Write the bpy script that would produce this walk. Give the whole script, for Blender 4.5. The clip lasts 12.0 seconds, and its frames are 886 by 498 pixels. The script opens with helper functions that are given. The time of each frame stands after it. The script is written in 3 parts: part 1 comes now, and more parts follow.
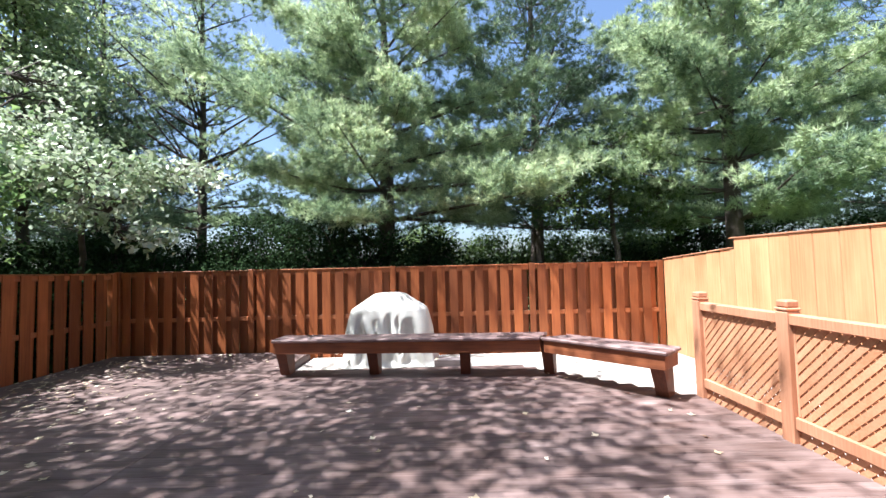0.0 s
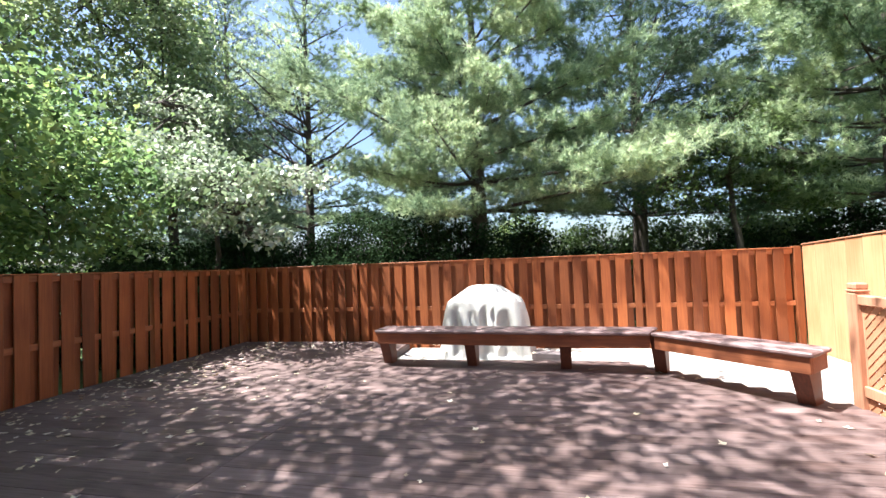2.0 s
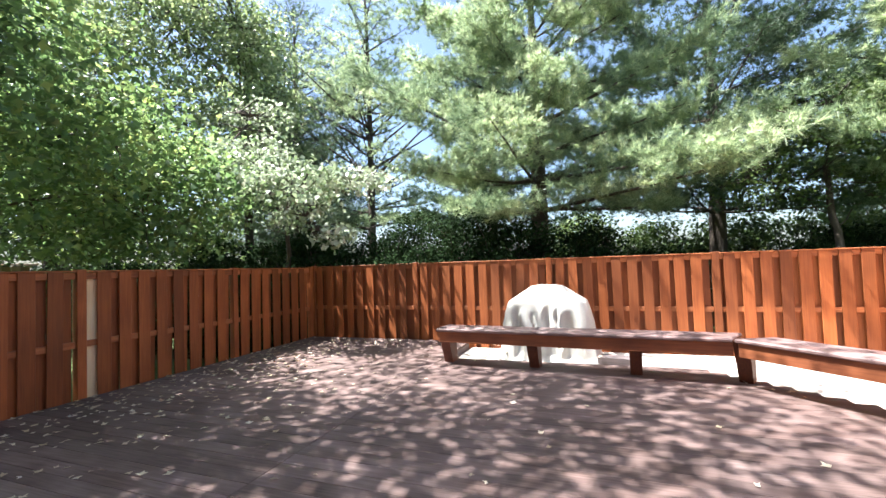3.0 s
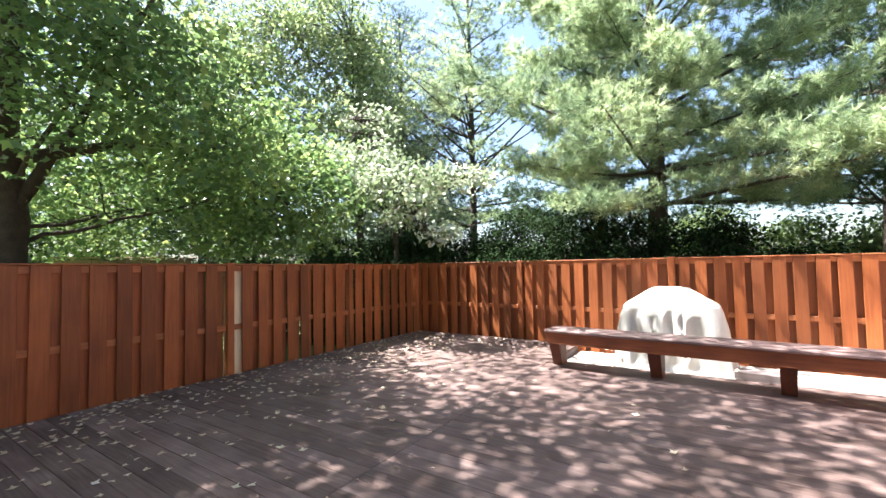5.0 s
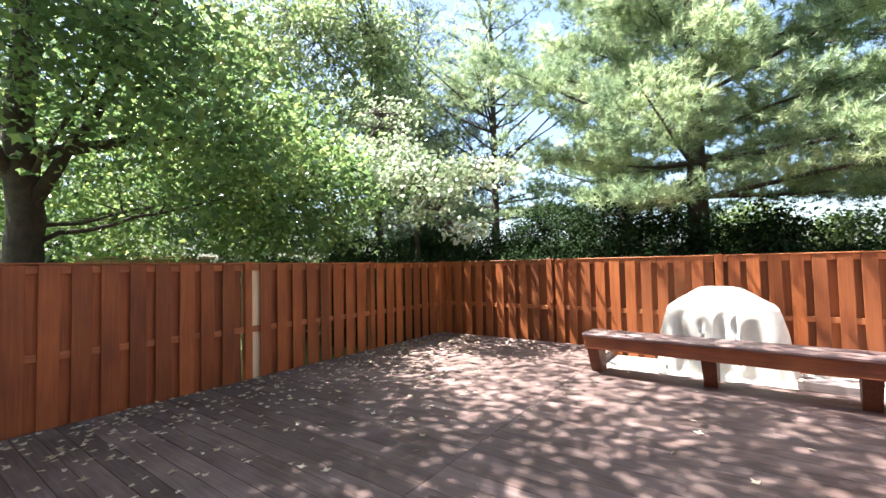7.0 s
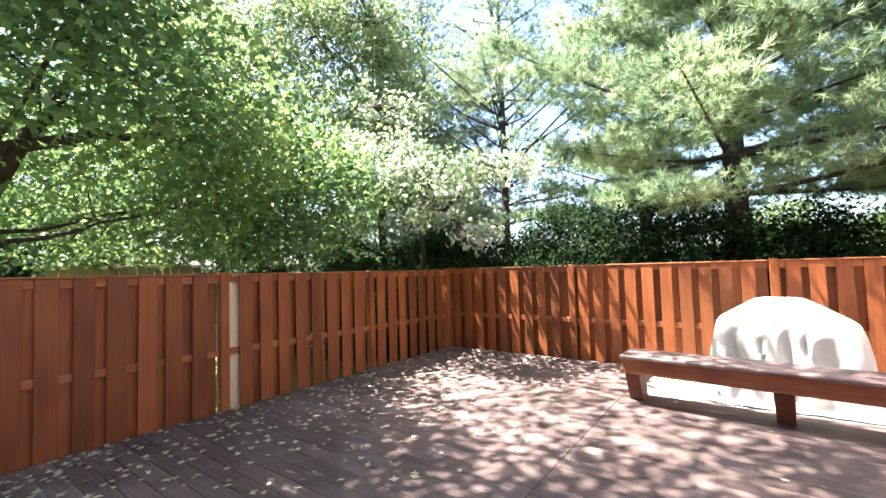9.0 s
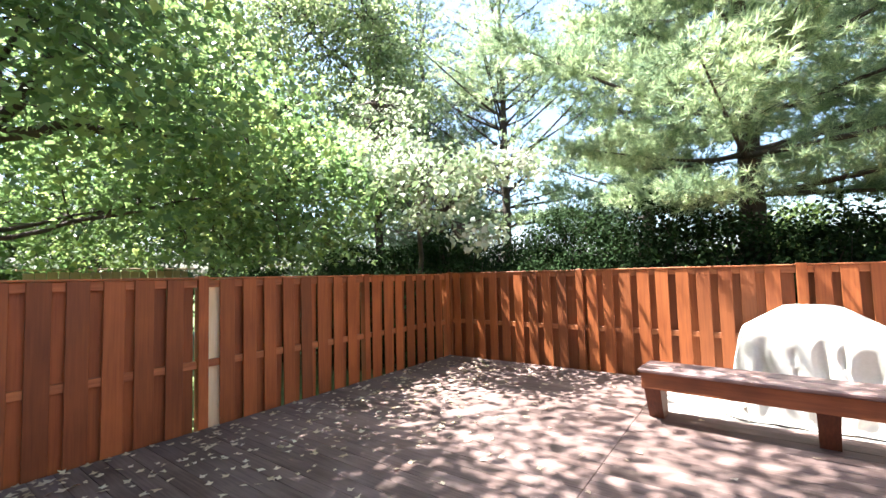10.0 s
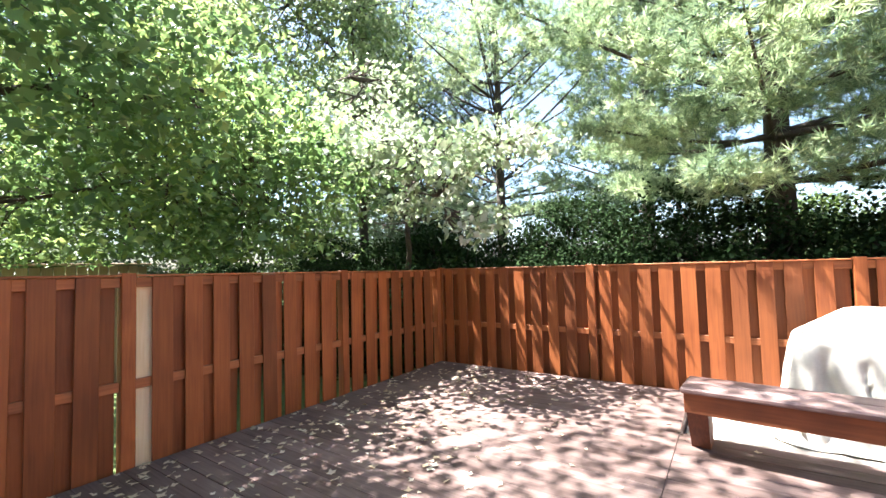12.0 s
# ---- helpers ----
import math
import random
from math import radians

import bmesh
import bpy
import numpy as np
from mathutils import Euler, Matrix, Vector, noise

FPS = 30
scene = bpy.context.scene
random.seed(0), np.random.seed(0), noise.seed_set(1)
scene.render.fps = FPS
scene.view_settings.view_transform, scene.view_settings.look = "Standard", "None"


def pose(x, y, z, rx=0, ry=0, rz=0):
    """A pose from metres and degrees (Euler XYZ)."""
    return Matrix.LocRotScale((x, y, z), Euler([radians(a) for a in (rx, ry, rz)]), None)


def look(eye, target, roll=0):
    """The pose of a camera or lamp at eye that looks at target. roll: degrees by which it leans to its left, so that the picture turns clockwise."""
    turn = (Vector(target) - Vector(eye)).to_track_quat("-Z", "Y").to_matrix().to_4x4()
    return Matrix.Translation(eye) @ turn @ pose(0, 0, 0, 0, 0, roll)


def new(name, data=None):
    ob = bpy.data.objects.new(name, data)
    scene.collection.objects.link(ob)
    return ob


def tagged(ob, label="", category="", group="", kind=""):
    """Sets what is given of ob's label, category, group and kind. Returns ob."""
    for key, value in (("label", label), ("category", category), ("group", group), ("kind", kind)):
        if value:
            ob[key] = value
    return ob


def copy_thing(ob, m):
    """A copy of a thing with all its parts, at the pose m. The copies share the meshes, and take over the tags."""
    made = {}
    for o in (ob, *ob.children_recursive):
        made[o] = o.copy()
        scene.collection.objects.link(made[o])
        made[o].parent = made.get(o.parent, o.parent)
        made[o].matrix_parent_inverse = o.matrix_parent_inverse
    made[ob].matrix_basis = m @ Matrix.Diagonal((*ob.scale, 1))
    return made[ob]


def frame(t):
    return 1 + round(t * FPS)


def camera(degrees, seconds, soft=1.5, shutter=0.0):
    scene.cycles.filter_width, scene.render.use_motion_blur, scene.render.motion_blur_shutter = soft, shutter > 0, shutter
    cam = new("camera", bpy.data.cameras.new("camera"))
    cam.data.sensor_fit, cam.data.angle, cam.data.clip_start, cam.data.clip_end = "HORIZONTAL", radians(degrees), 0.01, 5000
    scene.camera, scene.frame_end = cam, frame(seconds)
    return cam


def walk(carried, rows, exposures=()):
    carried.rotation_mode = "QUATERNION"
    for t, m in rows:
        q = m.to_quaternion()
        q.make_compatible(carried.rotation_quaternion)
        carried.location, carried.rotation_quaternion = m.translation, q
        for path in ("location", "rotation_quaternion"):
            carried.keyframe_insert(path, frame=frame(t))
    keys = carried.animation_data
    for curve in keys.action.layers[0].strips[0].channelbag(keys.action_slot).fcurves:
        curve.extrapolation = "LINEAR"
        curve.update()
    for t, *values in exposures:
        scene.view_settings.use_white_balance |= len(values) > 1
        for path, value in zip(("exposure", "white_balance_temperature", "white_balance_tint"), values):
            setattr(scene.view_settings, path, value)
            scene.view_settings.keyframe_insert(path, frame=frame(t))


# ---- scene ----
cam = camera(93.8, 12.0)
PATH = [
    (0, (0.814, 0.242, 1.348), (0.814, 2.24, 1.44), -1.5),
    (0.5, (0.79, 0.236, 1.352), (0.708, 2.233, 1.441), -1.8),
    (1, (0.767, 0.252, 1.356), (0.587, 2.242, 1.436), -2.0),
    (1.5, (0.757, 0.263, 1.342), (0.448, 2.238, 1.417), -2.2),
    (2, (0.744, 0.266, 1.351), (0.316, 2.218, 1.42), -2.4),
    (2.5, (0.684, 0.248, 1.36), (0.13, 2.169, 1.428), -2.3),
    (3, (0.684, 0.276, 1.342), (-0.005, 2.151, 1.421), -2.1),
    (3.5, (0.62, 0.248, 1.345), (-0.193, 2.073, 1.433), -1.6),
    (5.5, (0.503, 0.324, 1.341), (-0.651, 1.955, 1.42), -1.5),
    (6, (0.442, 0.396, 1.323), (-0.732, 2.013, 1.402), -1.7),
    (6.5, (0.334, 0.436, 1.331), (-0.834, 2.058, 1.408), -1.6),
    (7, (0.205, 0.5, 1.346), (-0.963, 2.122, 1.423), -1.4),
    (7.5, (0.088, 0.629, 1.356), (-1.084, 2.248, 1.43), -1.5),
    (9.5, (-0.397, 1.256, 1.41), (-1.587, 2.859, 1.521), -1.8),
    (10, (-0.528, 1.401, 1.398), (-1.708, 3.011, 1.518), -1.7),
    (10.5, (-0.684, 1.581, 1.402), (-1.859, 3.196, 1.504), -1.5),
    (11, (-0.777, 1.752, 1.421), (-1.955, 3.366, 1.51), -1.4),
    (11.5, (-0.911, 1.923, 1.395), (-2.065, 3.553, 1.492), -1.6),
    (12, (-1.046, 2.041, 1.404), (-2.181, 3.685, 1.501), -1.7),
]
walk(cam, [(t, look(e, g, r)) for t, e, g, r in PATH], [(0, 1.97, 5650, 10), (3.5, 2.52, 6000, 10), (5.5, 2.70, 6120, 10), (7.5, 2.77, 6150, 10), (9.5, 3.06, 6120, 10), (12, 3.07, 6100, 10)])

# ---- world, sun, exposure ----
SUN = Vector((-0.42, -0.16, 1.0)).normalized()
world = bpy.data.worlds.new("world")
scene.world = world
world.use_nodes = True
wn = world.node_tree.nodes
sky = wn.new("ShaderNodeTexSky")
sky.sky_type = "NISHITA"
sky.sun_disc = False
sky.sun_elevation = math.asin(SUN.z)
sky.sun_rotation = math.atan2(SUN.x, SUN.y)
sky.dust_density = 2.5
wn["Background"].inputs["Strength"].default_value = 0.066
world.node_tree.links.new(sky.outputs[0], wn["Background"].inputs["Color"])
sun = new("sun", bpy.data.lights.new("sun", "SUN"))
sun.data.energy = 5.0
sun.data.angle = radians(0.55)
sun.data.color = (1.0, 0.95, 0.87)
sun.matrix_world = look(SUN * 40, (0, 0, 0))


# ---- materials ----
def nodes_of(name):
    m = bpy.data.materials.new(name)
    m.use_nodes = True
    return m, m.node_tree.nodes, m.node_tree.links


def wood(name, dark, light, along=(1, 1, 1), rough=0.6, bump=0.25, spread=0.25, stain=None, fine=60.0, gloss=0.4):
    """Stained wood: grain drawn out along one axis, blotches, and a shade of its own for each piece."""
    m, n, l = nodes_of(name)
    bsdf = n["Principled BSDF"]
    tc, info = n.new("ShaderNodeTexCoord"), n.new("ShaderNodeObjectInfo")
    shift = n.new("ShaderNodeVectorMath")
    shift.operation = "MULTIPLY_ADD"
    shift.inputs[1].default_value = (37, 53, 71)
    l.new(info.outputs["Random"], shift.inputs[0])
    l.new(tc.outputs["Object"], shift.inputs[2])
    mp = n.new("ShaderNodeMapping")
    mp.inputs["Scale"].default_value = along
    l.new(shift.outputs[0], mp.inputs["Vector"])
    grain = n.new("ShaderNodeTexNoise")
    grain.inputs["Scale"].default_value = fine
    grain.inputs["Detail"].default_value = 5
    l.new(mp.outputs[0], grain.inputs["Vector"])
    blot = n.new("ShaderNodeTexNoise")
    blot.inputs["Scale"].default_value = 2.3
    blot.inputs["Detail"].default_value = 4
    l.new(shift.outputs[0], blot.inputs["Vector"])
    add = n.new("ShaderNodeMath")
    add.operation = "MULTIPLY_ADD"
    add.inputs[1].default_value = 0.44
    l.new(grain.outputs["Fac"], add.inputs[0])
    half = n.new("ShaderNodeMath")
    half.operation = "MULTIPLY"
    half.inputs[1].default_value = 0.62
    l.new(blot.outputs["Fac"], half.inputs[0])
    l.new(half.outputs[0], add.inputs[2])
    ramp = n.new("ShaderNodeValToRGB")
    ramp.color_ramp.elements[0].position, ramp.color_ramp.elements[1].position = 0.36, 0.68
    ramp.color_ramp.elements[0].color, ramp.color_ramp.elements[1].color = (*dark, 1), (*light, 1)
    if stain:
        e = ramp.color_ramp.elements.new(0.78)
        e.color = (*stain, 1)
    l.new(add.outputs[0], ramp.inputs[0])
    hs = n.new("ShaderNodeHueSaturation")
    rng = n.new("ShaderNodeMapRange")
    rng.inputs["To Min"].default_value, rng.inputs["To Max"].default_value = 1 - spread, 1 + spread
    l.new(info.outputs["Random"], rng.inputs["Value"])
    l.new(rng.outputs[0], hs.inputs["Value"])
    l.new(ramp.outputs[0], hs.inputs["Color"])
    l.new(hs.outputs[0], bsdf.inputs["Base Color"])
    rr = n.new("ShaderNodeMapRange")
    rr.inputs["To Min"].default_value, rr.inputs["To Max"].default_value = rough - 0.12, rough + 0.15
    l.new(blot.outputs["Fac"], rr.inputs["Value"])
    l.new(rr.outputs[0], bsdf.inputs["Roughness"])
    bsdf.inputs["Specular IOR Level"].default_value = gloss
    bp = n.new("ShaderNodeBump")
    bp.inputs["Strength"].default_value, bp.inputs["Distance"].default_value = bump, 0.004
    l.new(grain.outputs["Fac"], bp.inputs["Height"])
    l.new(bp.outputs[0], bsdf.inputs["Normal"])
    return m


def leafy(name, cols, through_part=0.4, rough=0.5, gloss=0.4, single=0.6, patch=1.1):
    """Leaves or needles: each island takes a shade from the ramp; part of the light goes through."""
    m, n, l = nodes_of(name)
    bsdf = n["Principled BSDF"]
    geo = n.new("ShaderNodeNewGeometry")
    tc = n.new("ShaderNodeTexCoord")
    big = n.new("ShaderNodeTexNoise")
    big.inputs["Scale"].default_value = patch
    l.new(tc.outputs["Object"], big.inputs["Vector"])
    mix = n.new("ShaderNodeMath")
    mix.operation = "MULTIPLY_ADD"
    mix.inputs[1].default_value = single
    l.new(geo.outputs["Random Per Island"], mix.inputs[0])
    sc = n.new("ShaderNodeMapRange")
    sc.inputs["From Min"].default_value, sc.inputs["From Max"].default_value = 0.3, 0.7
    sc.inputs["To Max"].default_value = 1 - single
    l.new(big.outputs["Fac"], sc.inputs["Value"])
    l.new(sc.outputs[0], mix.inputs[2])
    ramp = n.new("ShaderNodeValToRGB")
    el = ramp.color_ramp.elements
    el[0].color, el[1].color = (*cols[0], 1), (*cols[-1], 1)
    for k, c in enumerate(cols[1:-1]):
        el.new((k + 1) / (len(cols) - 1)).color = (*c, 1)
    l.new(mix.outputs[0], ramp.inputs[0])
    l.new(ramp.outputs[0], bsdf.inputs["Base Color"])
    bsdf.inputs["Roughness"].default_value = rough
    bsdf.inputs["Specular IOR Level"].default_value = gloss
    tr = n.new("ShaderNodeBsdfTranslucent")
    warm = n.new("ShaderNodeHueSaturation")
    warm.inputs["Hue"].default_value = 0.48
    warm.inputs["Value"].default_value = 1.75
    l.new(ramp.outputs[0], warm.inputs["Color"])
    l.new(warm.outputs[0], tr.inputs["Color"])
    ms = n.new("ShaderNodeMixShader")
    ms.inputs[0].default_value = through_part
    l.new(bsdf.outputs[0], ms.inputs[1])
    l.new(tr.outputs[0], ms.inputs[2])
    l.new(ms.outputs[0], n["Material Output"].inputs["Surface"])
    return m


def rough_stuff(name, dark, light, scale, rough=0.9, bump=0.4, dist=0.02):
    """Ground, bark, masonry, cloth: two scales of variation and relief."""
    m, n, l = nodes_of(name)
    bsdf = n["Principled BSDF"]
    tc = n.new("ShaderNodeTexCoord")
    a, b = n.new("ShaderNodeTexNoise"), n.new("ShaderNodeTexNoise")
    a.inputs["Scale"].default_value, b.inputs["Scale"].default_value = scale, scale * 9
    a.inputs["Detail"].default_value = b.inputs["Detail"].default_value = 6
    add = n.new("ShaderNodeMath")
    add.operation = "ADD"
    for t in (a, b):
        l.new(tc.outputs["Object"], t.inputs["Vector"])
    l.new(a.outputs["Fac"], add.inputs[0])
    l.new(b.outputs["Fac"], add.inputs[1])
    ramp = n.new("ShaderNodeValToRGB")
    rg = n.new("ShaderNodeMapRange")
    rg.inputs["From Min"].default_value, rg.inputs["From Max"].default_value = 0.6, 1.4
    l.new(add.outputs[0], rg.inputs["Value"])
    ramp.color_ramp.elements[0].color, ramp.color_ramp.elements[1].color = (*dark, 1), (*light, 1)
    l.new(rg.outputs[0], ramp.inputs[0])
    l.new(ramp.outputs[0], bsdf.inputs["Base Color"])
    bsdf.inputs["Roughness"].default_value = rough
    bp = n.new("ShaderNodeBump")
    bp.inputs["Strength"].default_value, bp.inputs["Distance"].default_value = bump, dist
    l.new(b.outputs["Fac"], bp.inputs["Height"])
    l.new(bp.outputs[0], bsdf.inputs["Normal"])
    return m


UPR, ALONG = (1, 1, 0.06), (0.05, 1, 1)
M_FENCE = wood("fence_stain", (0.185, 0.048, 0.0135), (0.335, 0.100, 0.027), UPR, 0.55, spread=0.34)
# paler and more orange than M_FENCE
M_FENCE_SUN = wood("fence_stain_pale", (0.44, 0.19, 0.085), (0.63, 0.315, 0.155), UPR, 0.6, spread=0.09)
M_RAIL = wood("fence_rail_stain", (0.22, 0.065, 0.022), (0.46, 0.16, 0.055), ALONG, 0.6)
M_RAW = wood("raw_pine", (0.74, 0.54, 0.29), (0.86, 0.69, 0.42), UPR, 0.6, spread=0.05)
M_DECK = wood("deck_board", (0.074, 0.042, 0.034), (0.196, 0.134, 0.120), ALONG, 0.66, 0.5, 0.22, (0.305, 0.238, 0.220), 60)
M_SEAT = wood("bench_seat", (0.11, 0.058, 0.050), (0.27, 0.18, 0.165), ALONG, 0.55, 0.6, 0.1, (0.42, 0.33, 0.31), 45)
M_BENCH = wood("bench_stain", (0.14, 0.042, 0.018), (0.30, 0.096, 0.036), ALONG, 0.55, 0.2, 0.1)
# about half as bright as M_BENCH
M_LEG = wood("bench_leg_dark", (0.070, 0.022, 0.011), (0.165, 0.054, 0.024), UPR, 0.6, 0.2, 0.1)
M_HONEY = wood("honey_stain", (0.33, 0.145, 0.075), (0.53, 0.26, 0.15), UPR, 0.6, 0.2, 0.08)
M_LATTICE = wood("lattice_stain", (0.36, 0.16, 0.075), (0.54, 0.27, 0.15), (1, 1, 1), 0.65, 0.2, 0.12)
M_GREY = wood("grey_timber", (0.085, 0.068, 0.066), (0.20, 0.16, 0.155), ALONG, 0.7, 0.4, 0.1)
M_TAN = wood("tan_fence", (0.30, 0.20, 0.13), (0.44, 0.32, 0.22), UPR, 0.7, 0.2, 0.15)
M_COVER = rough_stuff("cover_cloth", (0.54, 0.52, 0.46), (0.64, 0.62, 0.56), 5, 0.6, 0.08, 0.004)
M_BARK = rough_stuff("bark", (0.026, 0.018, 0.013), (0.095, 0.070, 0.052), 9, 0.9, 0.9, 0.03)
M_GRASS = rough_stuff("lawn", (0.05, 0.085, 0.02), (0.13, 0.17, 0.05), 3, 0.95, 0.8, 0.04)
M_STONE = rough_stuff("concrete", (0.20, 0.17, 0.14), (0.32, 0.28, 0.24), 4, 0.85, 0.2, 0.01)
# for the added wall out of view, dull brown to keep bounce light low
M_UNSEEN_WALL = rough_stuff("unseen_wall_brown", (0.20, 0.15, 0.12), (0.28, 0.21, 0.17), 2, 0.7, 0.1, 0.005)
M_PINE = leafy("pine_needles", [(0.036, 0.074, 0.046), (0.135, 0.200, 0.108), (0.33, 0.405, 0.225), (0.60, 0.65, 0.43)], 0.42, 0.42, single=0.45, patch=0.9)
# the same needles for pines farther back, deep shade put into the colour
M_PINE_SHADE = leafy("pine_needles_shaded", [(0.022, 0.045, 0.026), (0.05, 0.085, 0.042), (0.10, 0.145, 0.07)], 0.3, 0.5)
M_MAPLE = leafy("maple_leaves", [(0.038, 0.080, 0.028), (0.080, 0.145, 0.052), (0.140, 0.215, 0.076), (0.30, 0.36, 0.11)], 0.50, 0.36, 0.5)
# the whitish end of this ramp paints sun highlights on the leaves
M_PALE_LIT = leafy("pale_lit_leaves", [(0.06, 0.105, 0.045), (0.15, 0.21, 0.10), (0.34, 0.39, 0.27), (0.56, 0.58, 0.50)], 0.30, 0.24, 1.0)
# dark evergreen leaves, taken near black to carry the shade under the pines
M_YEW_SHADED = leafy("yew_leaves_shaded", [(0.010, 0.020, 0.009), (0.018, 0.036, 0.013), (0.034, 0.060, 0.020)], 0.10, 0.8, 0.05)
M_SHRUB = leafy("shrub_leaves", [(0.03, 0.06, 0.018), (0.065, 0.11, 0.03), (0.14, 0.19, 0.06)], 0.4, 0.5)
M_ASH = leafy("ash_leaves", [(0.05, 0.09, 0.035), (0.12, 0.18, 0.07), (0.24, 0.30, 0.14), (0.42, 0.46, 0.30)], 0.38, 0.3, 0.8)
M_PALE_STONE = rough_stuff("pale_concrete", (0.33, 0.29, 0.25), (0.47, 0.43, 0.38), 4, 0.85, 0.2, 0.008)
M_LITTER = leafy("fallen_leaves", [(0.26, 0.18, 0.10), (0.50, 0.40, 0.27), (0.60, 0.52, 0.38), (0.74, 0.68, 0.58)], 0.15, 0.6)


# ---- mesh helpers ----
def mesh_of(name, verts, faces, material, smooth=False):
    me = bpy.data.meshes.new(name)
    me.from_pydata([tuple(v) for v in verts], [], [tuple(f) for f in faces])
    me.materials.append(material)
    if smooth:
        me.polygons.foreach_set("use_smooth", [True] * len(me.polygons))
    me.update()
    return me


def array_mesh(name, co, size, material):
    """Many alike polygons of `size` corners each, from one array of corners."""
    me = bpy.data.meshes.new(name)
    co = np.asarray(co, dtype=np.float32).reshape(-1, 3)
    count = len(co) // size
    me.vertices.add(len(co))
    me.vertices.foreach_set("co", co.ravel())
    me.loops.add(len(co))
    me.loops.foreach_set("vertex_index", np.arange(len(co), dtype=np.int32))
    me.polygons.add(count)
    me.polygons.foreach_set("loop_start", np.arange(0, len(co), size, dtype=np.int32))
    me.materials.append(material)
    me.update(calc_edges=True)
    return me


def under(ob, parent, m=None):
    ob.parent = parent
    if m is not None:
        ob.matrix_basis = m
    return ob


def part(name, data, parent, m=None, label=""):
    return tagged(under(new(name, data), parent, m), label)


def empty(name, m, label, category, group="", kind=""):
    e = new(name)
    e.matrix_basis = m
    return tagged(e, label, category, group, kind)


def block(name, x0, x1, y0, y1, z0, z1, material, edge=0.004):
    """A board or beam with eased edges."""
    bm = bmesh.new()
    bmesh.ops.create_cube(bm, size=1.0)
    for v in bm.verts:
        v.co = ((x0 + x1) / 2 + v.co.x * (x1 - x0), (y0 + y1) / 2 + v.co.y * (y1 - y0), (z0 + z1) / 2 + v.co.z * (z1 - z0))
    if edge:
        bmesh.ops.bevel(bm, geom=bm.edges[:], offset=edge, segments=1, affect="EDGES")
    me = bpy.data.meshes.new(name)
    bm.to_mesh(me)
    bm.free()
    me.materials.append(material)
    return me


def prism(name, outline, y0, y1, material, edge=0.004):
    """An outline in x and z, drawn out from y0 to y1, with eased edges."""
    bm = bmesh.new()
    lo = [bm.verts.new((x, y0, z)) for x, z in outline]
    hi = [bm.verts.new((x, y1, z)) for x, z in outline]
    bm.faces.new(lo)
    bm.faces.new(hi[::-1])
    for i in range(len(lo)):
        j = (i + 1) % len(lo)
        bm.faces.new((lo[j], lo[i], hi[i], hi[j]))
    bmesh.ops.recalc_face_normals(bm, faces=bm.faces[:])
    if edge:
        bmesh.ops.bevel(bm, geom=bm.edges[:], offset=edge, segments=1, affect="EDGES")
    me = bpy.data.meshes.new(name)
    bm.to_mesh(me)
    bm.free()
    me.materials.append(material)
    return me


def tube(verts, faces, path, radii, sides=6):
    """Adds a tapered tube along a path."""
    path = [Vector(p) for p in path]
    base = len(verts)
    for i, p in enumerate(path):
        d = (path[min(i + 1, len(path) - 1)] - path[max(i - 1, 0)]).normalized()
        a = d.orthogonal().normalized()
        b = d.cross(a)
        for k in range(sides):
            w = 2 * math.pi * k / sides
            verts.append(p + (a * math.cos(w) + b * math.sin(w)) * radii[i])
    for i in range(len(path) - 1):
        for k in range(sides):
            q = (k + 1) % sides
            o = base + i * sides
            faces.append((o + k, o + q, o + sides + q, o + sides + k))


# ---- ground and deck ----
ground = new("ground", mesh_of("ground", [(-900, -900, -0.46), (900, -900, -0.46), (900, 900, -0.46), (-900, 900, -0.46)], [(0, 1, 2, 3)], M_GRASS))
tagged(ground, "sunlit mown green lawn around the deck", "lawn", kind="structure")
deck = empty("floor", pose(0, 0, 0), "weathered brown-stained plank deck with leaf litter", "deck", kind="structure")
# an added wall, never in view, this tall to hold back sky light
house = new("unseen_wall_south", block("unseen_wall_south", -5.6, 5.6, -2.95, -2.75, -0.46, 7.2, M_UNSEEN_WALL, 0.01))
tagged(house, "unseen brown wall added beside the deck to block sky light", "house wall", kind="structure")
pad = new("pavement", block("pavement", 3.40, 4.55, -2.7, 4.44, -0.46, -0.36, M_STONE, 0.01))
tagged(pad, "pale concrete strip below the deck's edge", "pavement", kind="structure")


patio = new("pavement", block("pavement", -1.455, 4.58, 4.40, 7.36, -0.46, -0.12, M_PALE_STONE, 0.01))
tagged(patio, "pale sunlit concrete patio behind the bench", "pavement", kind="structure")


# ---- fences ----
rnd = random.Random(4)


